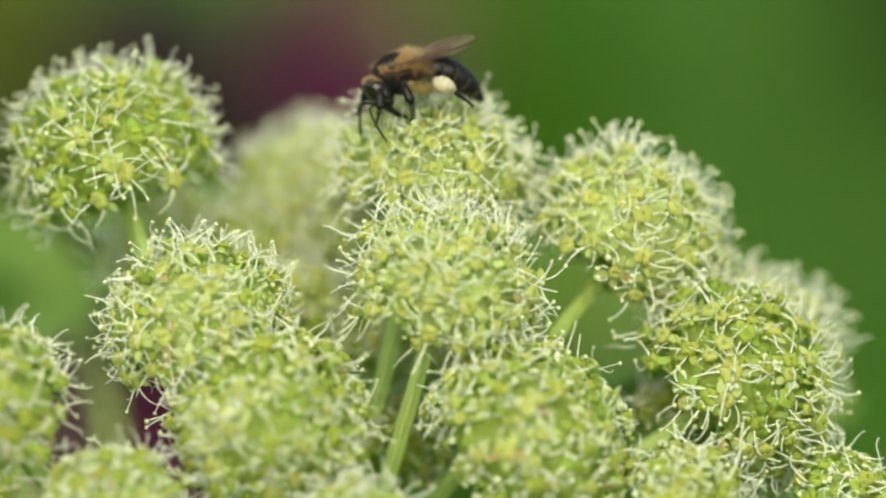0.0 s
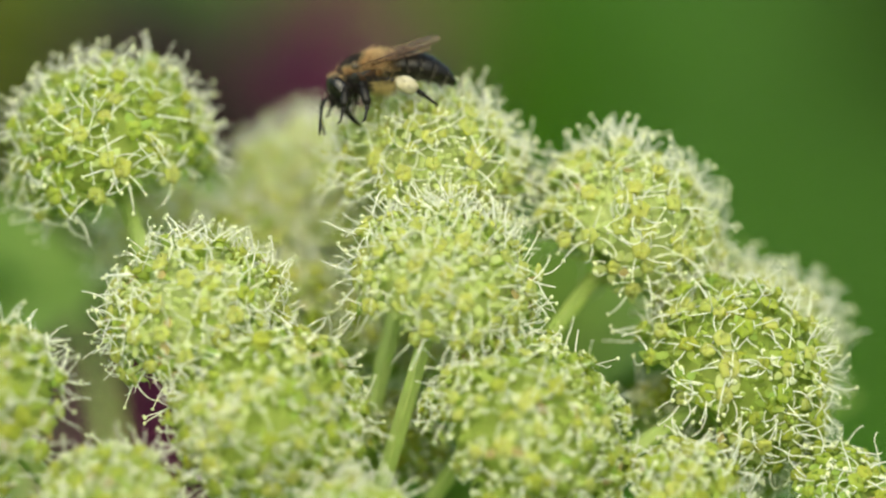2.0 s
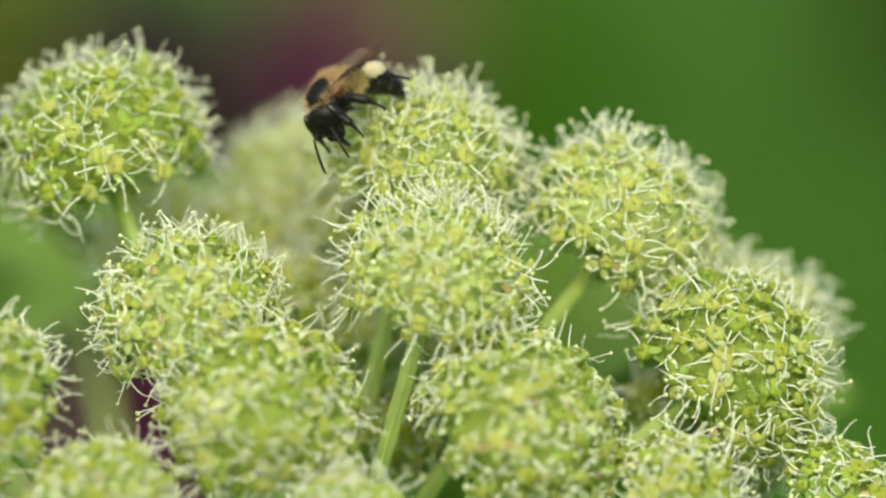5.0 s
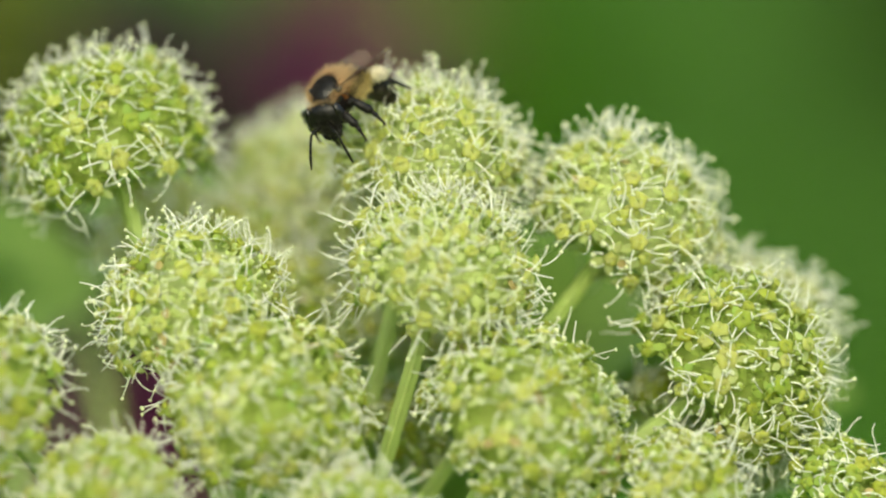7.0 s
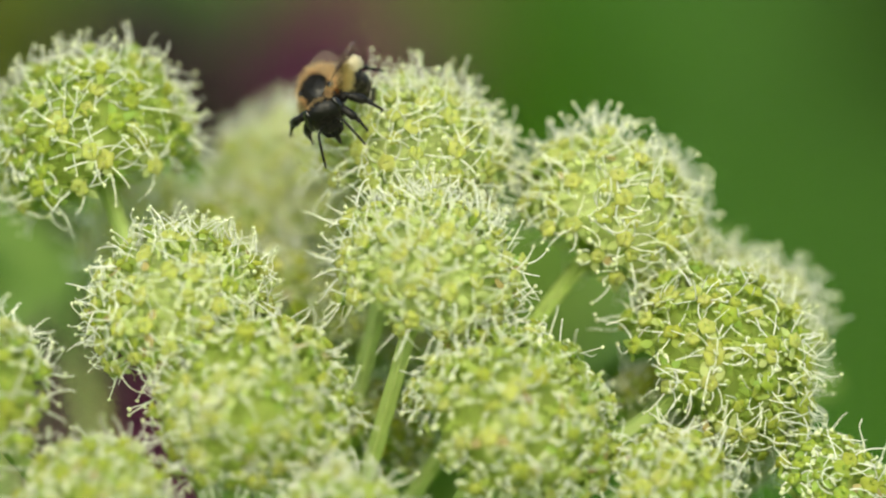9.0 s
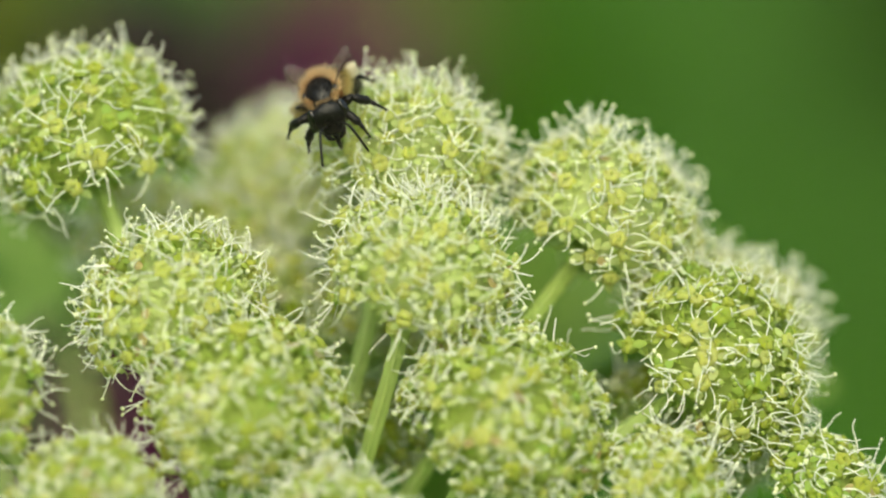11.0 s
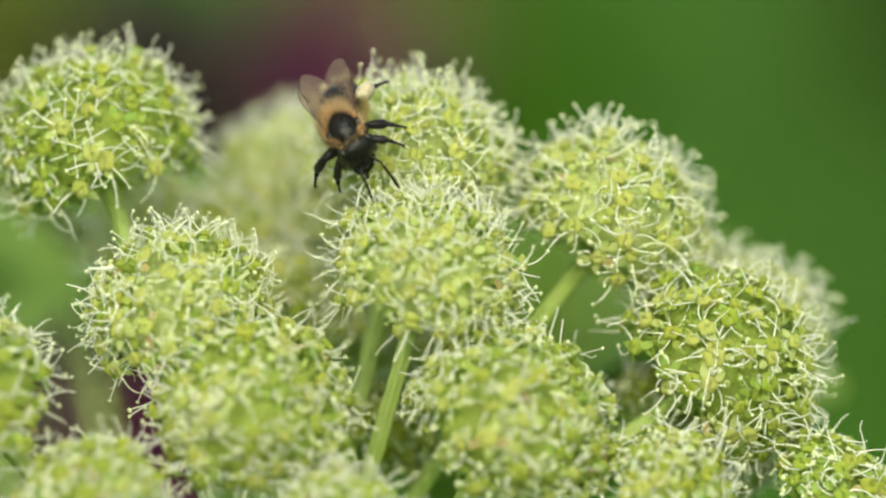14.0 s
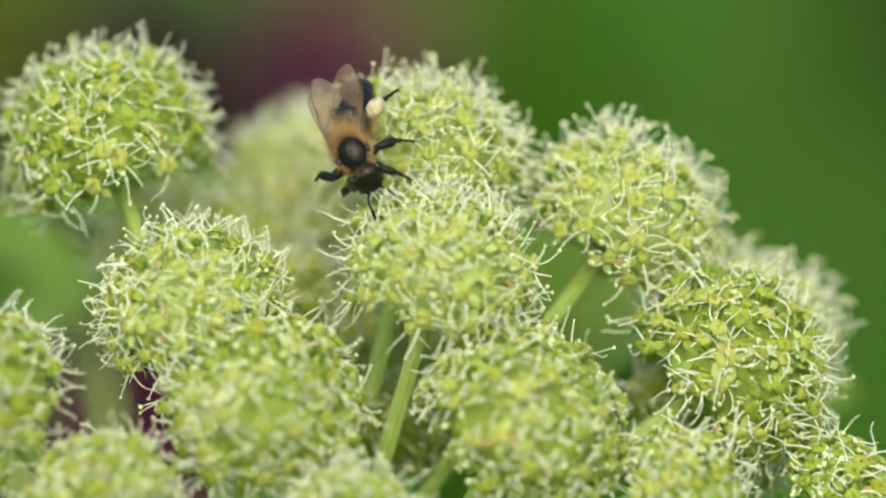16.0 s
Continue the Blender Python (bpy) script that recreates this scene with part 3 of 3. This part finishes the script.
skull = Shape()
skull.blob((0.95 * MM, 0, -0.15 * MM), (1.0 * MM, 1.75 * MM, 1.45 * MM), None, 20, 12, 0)
skull.blob((1.25 * MM, 0, -1.15 * MM), (0.75 * MM, 1.0 * MM, 0.85 * MM), None, 14, 8, 0)
skull.tube([(-0.5 * MM, 0, 0.1 * MM), (0.5 * MM, 0, 0)], [0.8 * MM, 0.9 * MM], 12, 0)
head = part("head", skull, [FACE], bee)
for k in (-1, 1):
    e = Shape()
    e.blob((0.95 * MM, k * 1.42 * MM, -0.1 * MM), (0.68 * MM, 0.46 * MM, 1.22 * MM), Matrix.Rotation(k * 0.12, 3, "X"), 16, 12, 0)
    part("eye", e, [EYE_BLACK], head, "glossy black compound eye")
    j = Shape()
    j.tube([(1.35 * MM, k * 0.75 * MM, -1.5 * MM), (1.6 * MM, k * 0.62 * MM, -2.0 * MM), (1.75 * MM, k * 0.12 * MM, -2.35 * MM)],
           [0.3 * MM, 0.24 * MM, 0.08 * MM], 8, 0)
    part("mandible", j, [SHELL], head)
tongue = Shape()
tongue.tube([(1.45 * MM, 0, -1.6 * MM), (1.55 * MM, 0, -2.5 * MM), (1.4 * MM, 0, -3.3 * MM), (1.2 * MM, 0, -3.8 * MM)], [0.3 * MM, 0.26 * MM, 0.2 * MM, 0.08 * MM], 8, 0)
part("tongue", tongue, [FACE], head)
mane = Shape()
hairs(mane, over((0.95, 0, -0.15), (1.0, 1.75, 1.45), 240, 9, lambda d: d.z > 0.35 and d.x < 0.2 and abs(d.y) < 0.75), 0.42 * MM, 0.014 * MM, 10, (0.0, 0, 0.3))
part("head_hair", mane, [TAN_HAIR], head)
beard = Shape()
hairs(beard, over((1.1, 0, -0.6), (0.95, 1.25, 1.3), 350, 11, lambda d: d.x > 0.1), 0.4 * MM, 0.028 * MM, 12, (0.2, 0, -0.3))
part("face_hair", beard, [DARK_HAIR], head)

feelers = {}
for ob in (head, *head.children):
    ob.data.transform(Matrix.Scale(1.12, 4))
for k, side in ((1, "left"), (-1, "right")):
    a = Shape()
    pts = [(0, 0, 0), (0.7 * MM, k * 0.45 * MM, 0.35 * MM), (1.05 * MM, k * 0.75 * MM, 0.2 * MM)]
    pts += [(1.05 * MM + 0.25 * MM * i, k * (0.75 + 0.08 * i) * MM, (0.2 - 0.21 * i - 0.014 * i * i) * MM) for i in range(1, 9)]
    a.tube(pts, [0.13 * MM, 0.12 * MM, 0.12 * MM] + [0.125 * MM + 0.012 * MM * (i % 2) for i in range(7)] + [0.08 * MM], 8, 0)
    feelers[side] = part("antenna", a, [FACE], head, "", pose(2.35 * MM, k * 0.5 * MM, -0.45 * MM))

# tail end: overlapping black plates with faint pale bands, drooping towards the tip
girth = [(0.5, 0.65), (1.35, 1.15), (1.7, 1.3), (1.75, 1.3), (1.55, 1.15), (1.15, 0.85), (0.5, 0.35)]
spine = [Vector((-0.1, 0, -0.25)), Vector((-0.9, 0, 0.05)), Vector((-2.0, 0, 0.1)), Vector((-3.2, 0, -0.15)), Vector((-4.4, 0, -0.65)), Vector((-5.5, 0, -1.4)), Vector((-6.3, 0, -2.15))]
waist = Shape()
waist.tube([p * MM for p in spine[:3]], [0.5 * MM, 1.0 * MM, 1.2 * MM], 14, 0)
abdomen = part("abdomen", waist, [SHELL], bee)
for i in range(6):
    seg, rings = Shape(), []
    for f, swell in ((0.0, 0.93), (0.25, 0.99), (0.7, 1.01), (1.08, 1.02), (1.13, 0.97), (1.1, 0.85)):
        p = spine[i].lerp(spine[i + 1], f)
        w = girth[i][0] + (girth[i + 1][0] - girth[i][0]) * min(f, 1)
        h = girth[i][1] + (girth[i + 1][1] - girth[i][1]) * min(f, 1)
        way = (spine[i + 1] - spine[i]).normalized()
        up_way = Vector((0, 1, 0)).cross(way).normalized() * -1
        rings.append([(p + Vector((0, 1, 0)) * (w * swell * math.cos(2 * math.pi * s / 22)) + up_way * (h * swell * math.sin(2 * math.pi * s / 22))) * MM for s in range(22)])
    seg.rings(rings, 0)
    part("segment", seg, [SHELL], abdomen)
    if 0 < i < 5:
        rng, roots = random.Random(50 + i), []
        way = (spine[i + 1] - spine[i]).normalized()
        up_way = Vector((0, 1, 0)).cross(way).normalized() * -1
        p = spine[i].lerp(spine[i + 1], 1.02)
        for q in range(90):
            a = rng.uniform(-0.5, math.pi + 0.5)
            out = Vector((0, math.cos(a), 0)) + up_way * math.sin(a)
            w, h = girth[i + 1]
            roots.append(((p + Vector((0, 1, 0)) * (w * 1.02 * math.cos(a)) + up_way * (h * 1.02 * math.sin(a))) * MM, (out * 0.5 + way).normalized()))
        band = Shape()
        hairs(band, roots, 0.4 * MM, 0.022 * MM, 70 + i)
        part("hair_band", band, [GREY_HAIR], abdomen)
root_fur = Shape()
hairs(root_fur, over((-0.7, 0, 0), (1.0, 1.25, 1.05), 900, 81, lambda d: d.z > -0.2), 0.85 * MM, 0.018 * MM, 82, (-0.3, 0, 0.1), curl=0.5)
part("root_fur", root_fur, [TAN_HAIR], abdomen, "tan hair round the waist")

for ob in (abdomen, *abdomen.children):
    ob.data.transform(Matrix.Scale(1.12, 4))


def wing(name, k, span, chord, hind):
    """A clear smoky wing from its root along -x, the leading edge outside."""
    film, veins = Shape(), []
    rows = []
    for i in range(13):
        f = i / 12
        lead = chord * (0.10 + 0.16 * math.sin(f * math.pi * 0.6) - 2.6 * max(0, f - 0.74) ** 2)
        trail = -chord * (0.08 + 0.70 * min(1, f * 1.7) ** 0.9 - 0.16 * f - 6.5 * max(0, f - 0.76) ** 2)
        rows.append([Vector((-span * f, k * (trail + (lead - trail) * c / 5), 0.05 * span * math.sin(c * 1.3 + f * 5) * 0.25 + 0.03 * chord * f)) for c in range(6)])
    film.sheet(rows)
    low = [[p - Vector((0, 0, 0.012 * MM)) for p in row] for row in reversed(rows)]
    film.sheet(low)

    def along(c0, c1, f0, f1, r):
        pts = []
        for q in range(7):
            f = (f0 + (f1 - f0) * q / 6) * 12
            c = c0 + (c1 - c0) * q / 6
            i0, j0 = min(int(f), 11), min(int(c), 4)
            u, v = f - i0, c - j0
            a = rows[i0][j0].lerp(rows[i0][j0 + 1], v)
            b = rows[i0 + 1][j0].lerp(rows[i0 + 1][j0 + 1], v)
            pts.append(a.lerp(b, u))
        veins.append(Shape())
        veins[-1].tube(pts, [r * 0.8] * 7, 5)

    along(5, 5, 0, 0.97, 0.075 * MM)
    along(4.5, 4.4, 0, 0.66, 0.05 * MM)
    if not hind:
        along(4.4, 3.0, 0.05, 0.62, 0.045 * MM)
        along(3.6, 1.2, 0.02, 0.55, 0.045 * MM)
        along(4.4, 3.2, 0.52, 0.80, 0.04 * MM)
        along(2.9, 2.0, 0.45, 0.86, 0.035 * MM)
        for f, c0, c1 in ((0.36, 2.2, 3.6), (0.5, 1.6, 4.4), (0.62, 2.3, 4.3), (0.72, 2.2, 4.0)):
            along(c0, c1, f, f + 0.03, 0.035 * MM)
        along(4.7, 5, 0.55, 0.68, 0.11 * MM)
    else:
        along(4.0, 2.2, 0.05, 0.8, 0.035 * MM)
        along(2.6, 0.8, 0.05, 0.6, 0.035 * MM)
    w = part(name, film, [FILM], bee, "smoky brown see-through wing with dark veins")
    for line in veins:
        part("vein", line, [VEIN], w)
    return w


WINGS = {("fore", k): wing("forewing", k, 8.3 * MM, 3.0 * MM, False) for k in (1, -1)}
WINGS.update({("hind", k): wing("hindwing", k, 6.2 * MM, 2.5 * MM, True) for k in (1, -1)})


def leg(name, k, joints, thick, seed, laden=False):
    """Hip, knee, ankle and foot in the bee's space; the leg turns about its hip."""
    hip, knee, ankle, foot = [Vector((x, k * y, z)) * MM for x, y, z in joints]
    s = Shape()
    knee, ankle, foot = knee - hip, ankle - hip, foot - hip
    t0, t1 = thick * MM, thick * 0.9 * MM
    s.blob((0, 0, 0), (t0 * 1.5, t0 * 1.5, t0 * 1.5), None, 10, 6, 0)
    s.tube([Vector((0, 0, 0)), knee * 0.4, knee * 0.8, knee], [t0 * 0.8, t0 * 1.25, t0, t0 * 0.75], 10, 0)
    s.blob(knee, (t1 * 0.85, t1 * 0.85, t1 * 0.85), None, 8, 5, 0)
    s.tube([knee, knee.lerp(ankle, 0.35), knee.lerp(ankle, 0.8), ankle], [t1 * 0.7, t1 * 1.1, t1 * 1.2, t1 * 0.7], 10, 0)
    toe = [ankle.lerp(foot, f) for f in (0, 0.35, 0.4, 0.6, 0.65, 0.82, 0.87, 1)]
    s.tube(toe, [t1 * q for q in (0.6, 0.62, 0.36, 0.42, 0.3, 0.36, 0.26, 0.3)], 7, 0)
    for q in (-1, 1):
        s.tube([foot, foot + Vector((0.18, q * 0.14, -0.02)) * MM, foot + Vector((0.3, q * 0.18, -0.16)) * MM], [t1 * 0.22, t1 * 0.16, t1 * 0.05], 4, 0)
    rng, roots = random.Random(seed), []
    for q in range(150):
        f = rng.random()
        a = (Vector((0, 0, 0)).lerp(knee, f) if q % 3 == 0 else knee.lerp(ankle, f))
        d = Vector([rng.gauss(0, 1) for _ in range(3)]).normalized()
        roots.append((a + d * t1 * 0.8, d))
    hairs(s, roots, 0.32 * MM, 0.02 * MM, seed, (-0.3, 0, -0.3))
    ob = part(name, s, [LEG_BLACK], bee, "", Matrix.Translation(hip))
    if laden:
        load = Shape()
        way = (ankle - knee).normalized()
        mid = knee.lerp(ankle, 0.58) + Vector((0, k * 0.35, 0.25)) * MM
        load.blob(mid, (0.84 * MM, 0.80 * MM, 1.12 * MM), aim_z(way).to_3x3(), 22, 16, 0, 0.3, seed)
        part("pollen_load", load, [POLLEN], ob, "cream pollen packed on the hind leg")
        rng, roots = random.Random(seed + 1), []
        for q in range(760):
            a = Vector((0, 0, 0)).lerp(knee, rng.uniform(0.1, 1.0))
            d = Vector((rng.gauss(0, 0.5), k * abs(rng.gauss(0, 0.6)), -abs(rng.gauss(0, 1)) + 0.3)).normalized()
            roots.append((a + d * t0, d))
        brush = Shape()
        hairs(brush, roots, 1.05 * MM, 0.024 * MM, seed + 2, (0, 0, -0.2))
        part("pollen_brush", brush, [STRAW_HAIR], ob, "straw-yellow brush of pollen hairs")
    return ob


LEGS = {}
for k in (1, -1):
    LEGS["front", k] = leg("front_leg", k, ((1.5, 0.8, -1.2), (2.3, 2.0, -1.0), (3.1, 2.7, -2.6), (3.9, 3.0, -3.9)), 0.40, 21 + k)
    LEGS["middle", k] = leg("middle_leg", k, ((0.2, 1.1, -1.5), (0.5, 2.9, -0.9), (0.3, 3.9, -2.8), (0.9, 4.8, -4.2)), 0.45, 31 + k)
    LEGS["hind", k] = leg("hind_leg", k, ((-1.1, 1.1, -1.3), (-2.5, 3.0, -0.4), (-4.6, 3.8, -1.6), (-6.3, 4.3, -3.5)), 0.48, 41 + k, True)
# ---------------------------------------------------------------- movement
SWAY = [
    (0.0, pose(-0.02809, 0.00129, -0.00138, -0.000, 0.095, 0.056)),
    (0.5, pose(-0.02873, 0.00479, -0.00129, 0.162, 0.119, 0.038)),
    (1.0, pose(-0.02847, 0.00920, -0.00132, 0.365, 0.119, 0.004)),
    (1.5, pose(-0.02754, 0.01065, -0.00111, 0.432, 0.078, 0.041)),
    (2.0, pose(-0.02711, 0.00967, -0.00085, 0.389, 0.039, 0.104)),
    (2.5, pose(-0.02594, 0.00740, -0.00046, 0.284, -0.032, 0.182)),
    (3.0, pose(-0.02706, 0.00703, -0.00064, 0.265, 0.033, 0.084)),
    (5.3, pose(-0.02151, 0.00363, -0.00045, 0.102, -0.253, -0.150)),
    (5.5, pose(-0.02737, 0.00683, -0.00035, 0.259, 0.046, 0.155)),
    (6.0, pose(-0.02744, 0.00878, -0.00016, 0.348, 0.039, 0.143)),
    (6.5, pose(-0.02361, 0.00887, 0.00042, 0.352, -0.204, 0.222)),
    (7.0, pose(-0.02649, 0.00137, 0.00000, -0.000, 0.000, 0.000)),
    (7.5, pose(-0.02422, -0.01306, 0.00116, -0.666, -0.174, 0.206)),
    (8.0, pose(-0.02449, -0.00073, 0.00057, -0.090, -0.150, 0.407)),
    (8.5, pose(-0.02455, 0.01498, 0.00015, 0.643, -0.166, 0.488)),
    (9.0, pose(-0.02249, 0.01474, 0.00021, 0.633, -0.255, 0.494)),
    (9.2, pose(-0.02197, -0.00051, 0.00021, -0.098, -0.264, -0.405)),
    (11.3, pose(-0.02303, 0.01542, 0.00009, 0.657, -0.262, 0.376)),
    (11.5, pose(-0.01041, 0.03465, 0.00048, 1.539, -0.925, -0.079)),
    (12.0, pose(-0.01684, 0.02949, -0.00021, 1.300, -0.554, -0.076)),
    (12.5, pose(-0.02181, 0.02104, -0.00008, 0.914, -0.291, 0.186)),
    (13.0, pose(-0.02324, 0.00423, 0.00014, 0.136, -0.201, 0.223)),
    (13.5, pose(-0.02034, -0.00118, 0.00018, -0.118, -0.340, 0.026)),
    (14.0, pose(-0.01903, 0.01005, -0.00007, 0.400, -0.406, -0.053)),
    (14.5, pose(-0.02163, 0.01302, -0.00035, 0.541, -0.262, 0.072)),
    (15.0, pose(-0.02560, 0.00553, -0.00024, 0.191, -0.042, -0.065)),
    (15.5, pose(-0.02691, -0.00333, -0.00000, -0.220, 0.032, -0.141)),
    (16.0, pose(-0.02501, 0.00071, 0.00013, -0.034, -0.076, -0.167)),
]

BEE_WAY = [
    (0.0, pose(-0.00498, 0.00928, 1.26679, 6.34, 10.56, -163.49)),
    (0.5, pose(-0.00672, 0.00932, 1.26666, 7.23, 9.40, -168.37)),
    (1.0, pose(-0.00716, 0.00936, 1.26660, 8.42, 7.89, -169.08)),
    (1.5, pose(-0.00745, 0.00926, 1.26687, 8.89, 7.68, -171.05)),
    (2.0, pose(-0.00865, 0.00929, 1.26670, 8.51, 9.71, -167.70)),
    (2.5, pose(-0.00944, 0.00922, 1.26659, 10.19, 12.64, -162.21)),
    (3.0, pose(-0.00971, 0.00922, 1.26643, 9.42, 11.93, -159.91)),
    (4.2, pose(-0.01102, 0.00773, 1.26545, 19.27, 17.41, -134.30)),
    (5.3, pose(-0.01222, 0.00636, 1.26456, 28.30, 22.44, -110.82)),
    (5.5, pose(-0.01130, 0.00633, 1.26469, 15.59, 21.71, -111.67)),
    (6.0, pose(-0.01178, 0.00653, 1.26542, 24.87, 21.14, -115.77)),
    (6.5, pose(-0.01313, 0.00659, 1.26562, 19.59, 21.10, -119.02)),
    (7.0, pose(-0.01175, 0.00643, 1.26500, 11.66, 20.89, -113.58)),
    (7.5, pose(-0.01318, 0.00548, 1.26595, 17.37, 21.10, -107.24)),
    (8.0, pose(-0.01282, 0.00551, 1.26613, 26.02, 20.88, -98.37)),
    (8.5, pose(-0.01204, 0.00453, 1.26630, 30.59, 20.32, -94.87)),
    (9.0, pose(-0.01279, 0.00437, 1.26559, 22.98, 21.16, -93.94)),
    (10.2, pose(-0.01263, 0.00436, 1.26539, 20.97, 18.71, -87.96)),
    (11.3, pose(-0.01249, 0.00434, 1.26520, 19.13, 16.46, -82.48)),
    (11.5, pose(-0.01246, 0.00434, 1.26517, 18.79, 16.06, -81.49)),
    (12.0, pose(-0.01040, 0.00319, 1.26520, 13.47, 22.53, -85.92)),
    (12.5, pose(-0.01064, 0.00288, 1.26367, 15.23, 26.02, -85.14)),
    (13.0, pose(-0.01143, 0.00176, 1.26345, 19.95, 24.71, -83.03)),
    (13.5, pose(-0.01102, 0.00058, 1.26327, 18.70, 30.49, -75.18)),
    (14.0, pose(-0.01028, 0.00050, 1.26242, 27.44, 23.95, -63.86)),
    (14.5, pose(-0.00854, -0.00107, 1.26002, 42.12, 32.24, -41.67)),
    (15.0, pose(-0.00912, -0.00112, 1.26044, 28.79, 42.34, -55.83)),
    (15.5, pose(-0.00915, -0.00135, 1.25965, 37.75, 43.65, -57.84)),
    (16.0, pose(-0.00929, -0.00108, 1.26047, 38.03, 43.30, -57.00)),
]


def motions():
    """The umbel sways in the wind; the bee crawls over it, turns and feeds."""
    walk(plant, SWAY)
    walk(bee, BEE_WAY)
    # head nods and turns while feeding: seconds, down, to its left
    nod = [(0.0, 40, 0), (0.5, 32, 0), (1.5, 22, 0), (2.5, 26, 0), (3.0, 30, 4), (5.3, 16, 14), (6.5, 14, 10), (7.5, 16, 14), (8.5, 12, 16), (9.2, 12, 16),
           (11.3, 6, 6), (12.5, 8, 4), (13.5, 6, 6), (14.5, 8, 8), (15.5, 14, 6), (16.0, 10, 6)]
    walk(head, [(t, pose(1.4 * MM, 0, -0.6 * MM, 0, a, b)) for t, a, b in nod])
    # tail end droops over the dome and swings to its left as the bee turns
    droop = [(0.0, 19.9, 0), (1.5, 3.9, 0), (3.0, 3.8, 4), (5.3, 27, 30), (7.0, 27, 27), (9.2, 33, 30), (11.3, 20, 24), (13.0, 14, 24), (14.5, 6, 32), (16.0, 4, 34)]
    walk(abdomen, [(t, pose(-2.0 * MM, 0, 0, 0, -a, -b)) for t, a, b in droop])
    # wings folded over the back, then spread in a vee
    # seconds, sweep, lift, roll, both to its left
    fold = [(0.0, 3, 5, -14, 0), (1.5, 4, 6, -14, 0), (2.5, 3, 7, -12, 0), (3.0, 3, 7, -12, 0), (5.3, 1, -5, 24, 14), (7.5, 1, -6, 24, 12), (9.2, 2, -8, 24, 8), (11.3, 12, -6, 28, 0), (12.0, 12, -4, 32, 4),
            (12.7, 2, 10, 18, 12), (13.3, 1, 10, 14, 18), (14.0, 4, 3, 14, 10), (14.5, 3, 5, 12, 17), (15.2, 3, 5, 12, 12), (16.0, 3, 6, 12, 11)]
    for (which, k), w in WINGS.items():
        back = which == "hind"
        walk(w, [(t, pose((-0.9 if back else 0.1) * MM, k * 1.4 * MM, (0.75 if back else 0.9) * MM, k * roll, lift - 3 * back, -k * (sweep + 6 * back) - turn)) for t, sweep, lift, roll, turn in fold])
    # feelers tap in turn
    for side, k in (("left", 1), ("right", -1)):
        walk(feelers[side], [(0.5 * i if i < 32 else 16.0, pose(2.35 * MM, k * 0.5 * MM, -0.45 * MM, 0, 12 * math.sin(2.3 * i + k), k * 10 * math.cos(1.7 * i))) for i in range(33)])
    # legs step as it walks
    for (which, k), g in LEGS.items():
        phase = {"front": 0.0, "middle": 2.1, "hind": 4.2}[which] + (0 if k > 0 else math.pi)
        size = {"front": 10, "middle": 9, "hind": 5}[which]
        hip = Vector(g.location)
        # legs on its left reach out sideways once it climbs down the dome, those on its right tuck in
        spread = {("front", 1): (14, 40, 0), ("middle", 1): (14, 32, 0), ("hind", 1): (34, 34, -24), ("front", -1): (0, 4, 0), ("middle", -1): (0, 4, 0), ("hind", -1): (45, 0, -58)}[which, k]
        rows = []
        for i in range(33):
            t = 0.5 * i
            late = min(1, max(0, (t - 11.6) / 1.4))
            turned = min(1, max(0, (t - 3) / 2))
            first = -20 if (which, k) == ("hind", 1) else 0
            reach = (first + (spread[0] - first) * turned) * (1 - late) + spread[1] * late
            fold_back = ((-25 if k > 0 else 0) if which == "hind" else 12 if k > 0 else 52) * turned * (1 - late)
            if k < 0:
                fold_back += -20 * late if which == "hind" else 48 * min(1, max(0, t - 13.5))
            rows.append((t, Matrix.Translation(hip) @ pose(0, 0, 0, reach, fold_back + 0.5 * size * math.cos(1.9 * i + phase), size * math.sin(1.9 * i + phase) + spread[2] * late)))
        walk(g, rows)


motions()
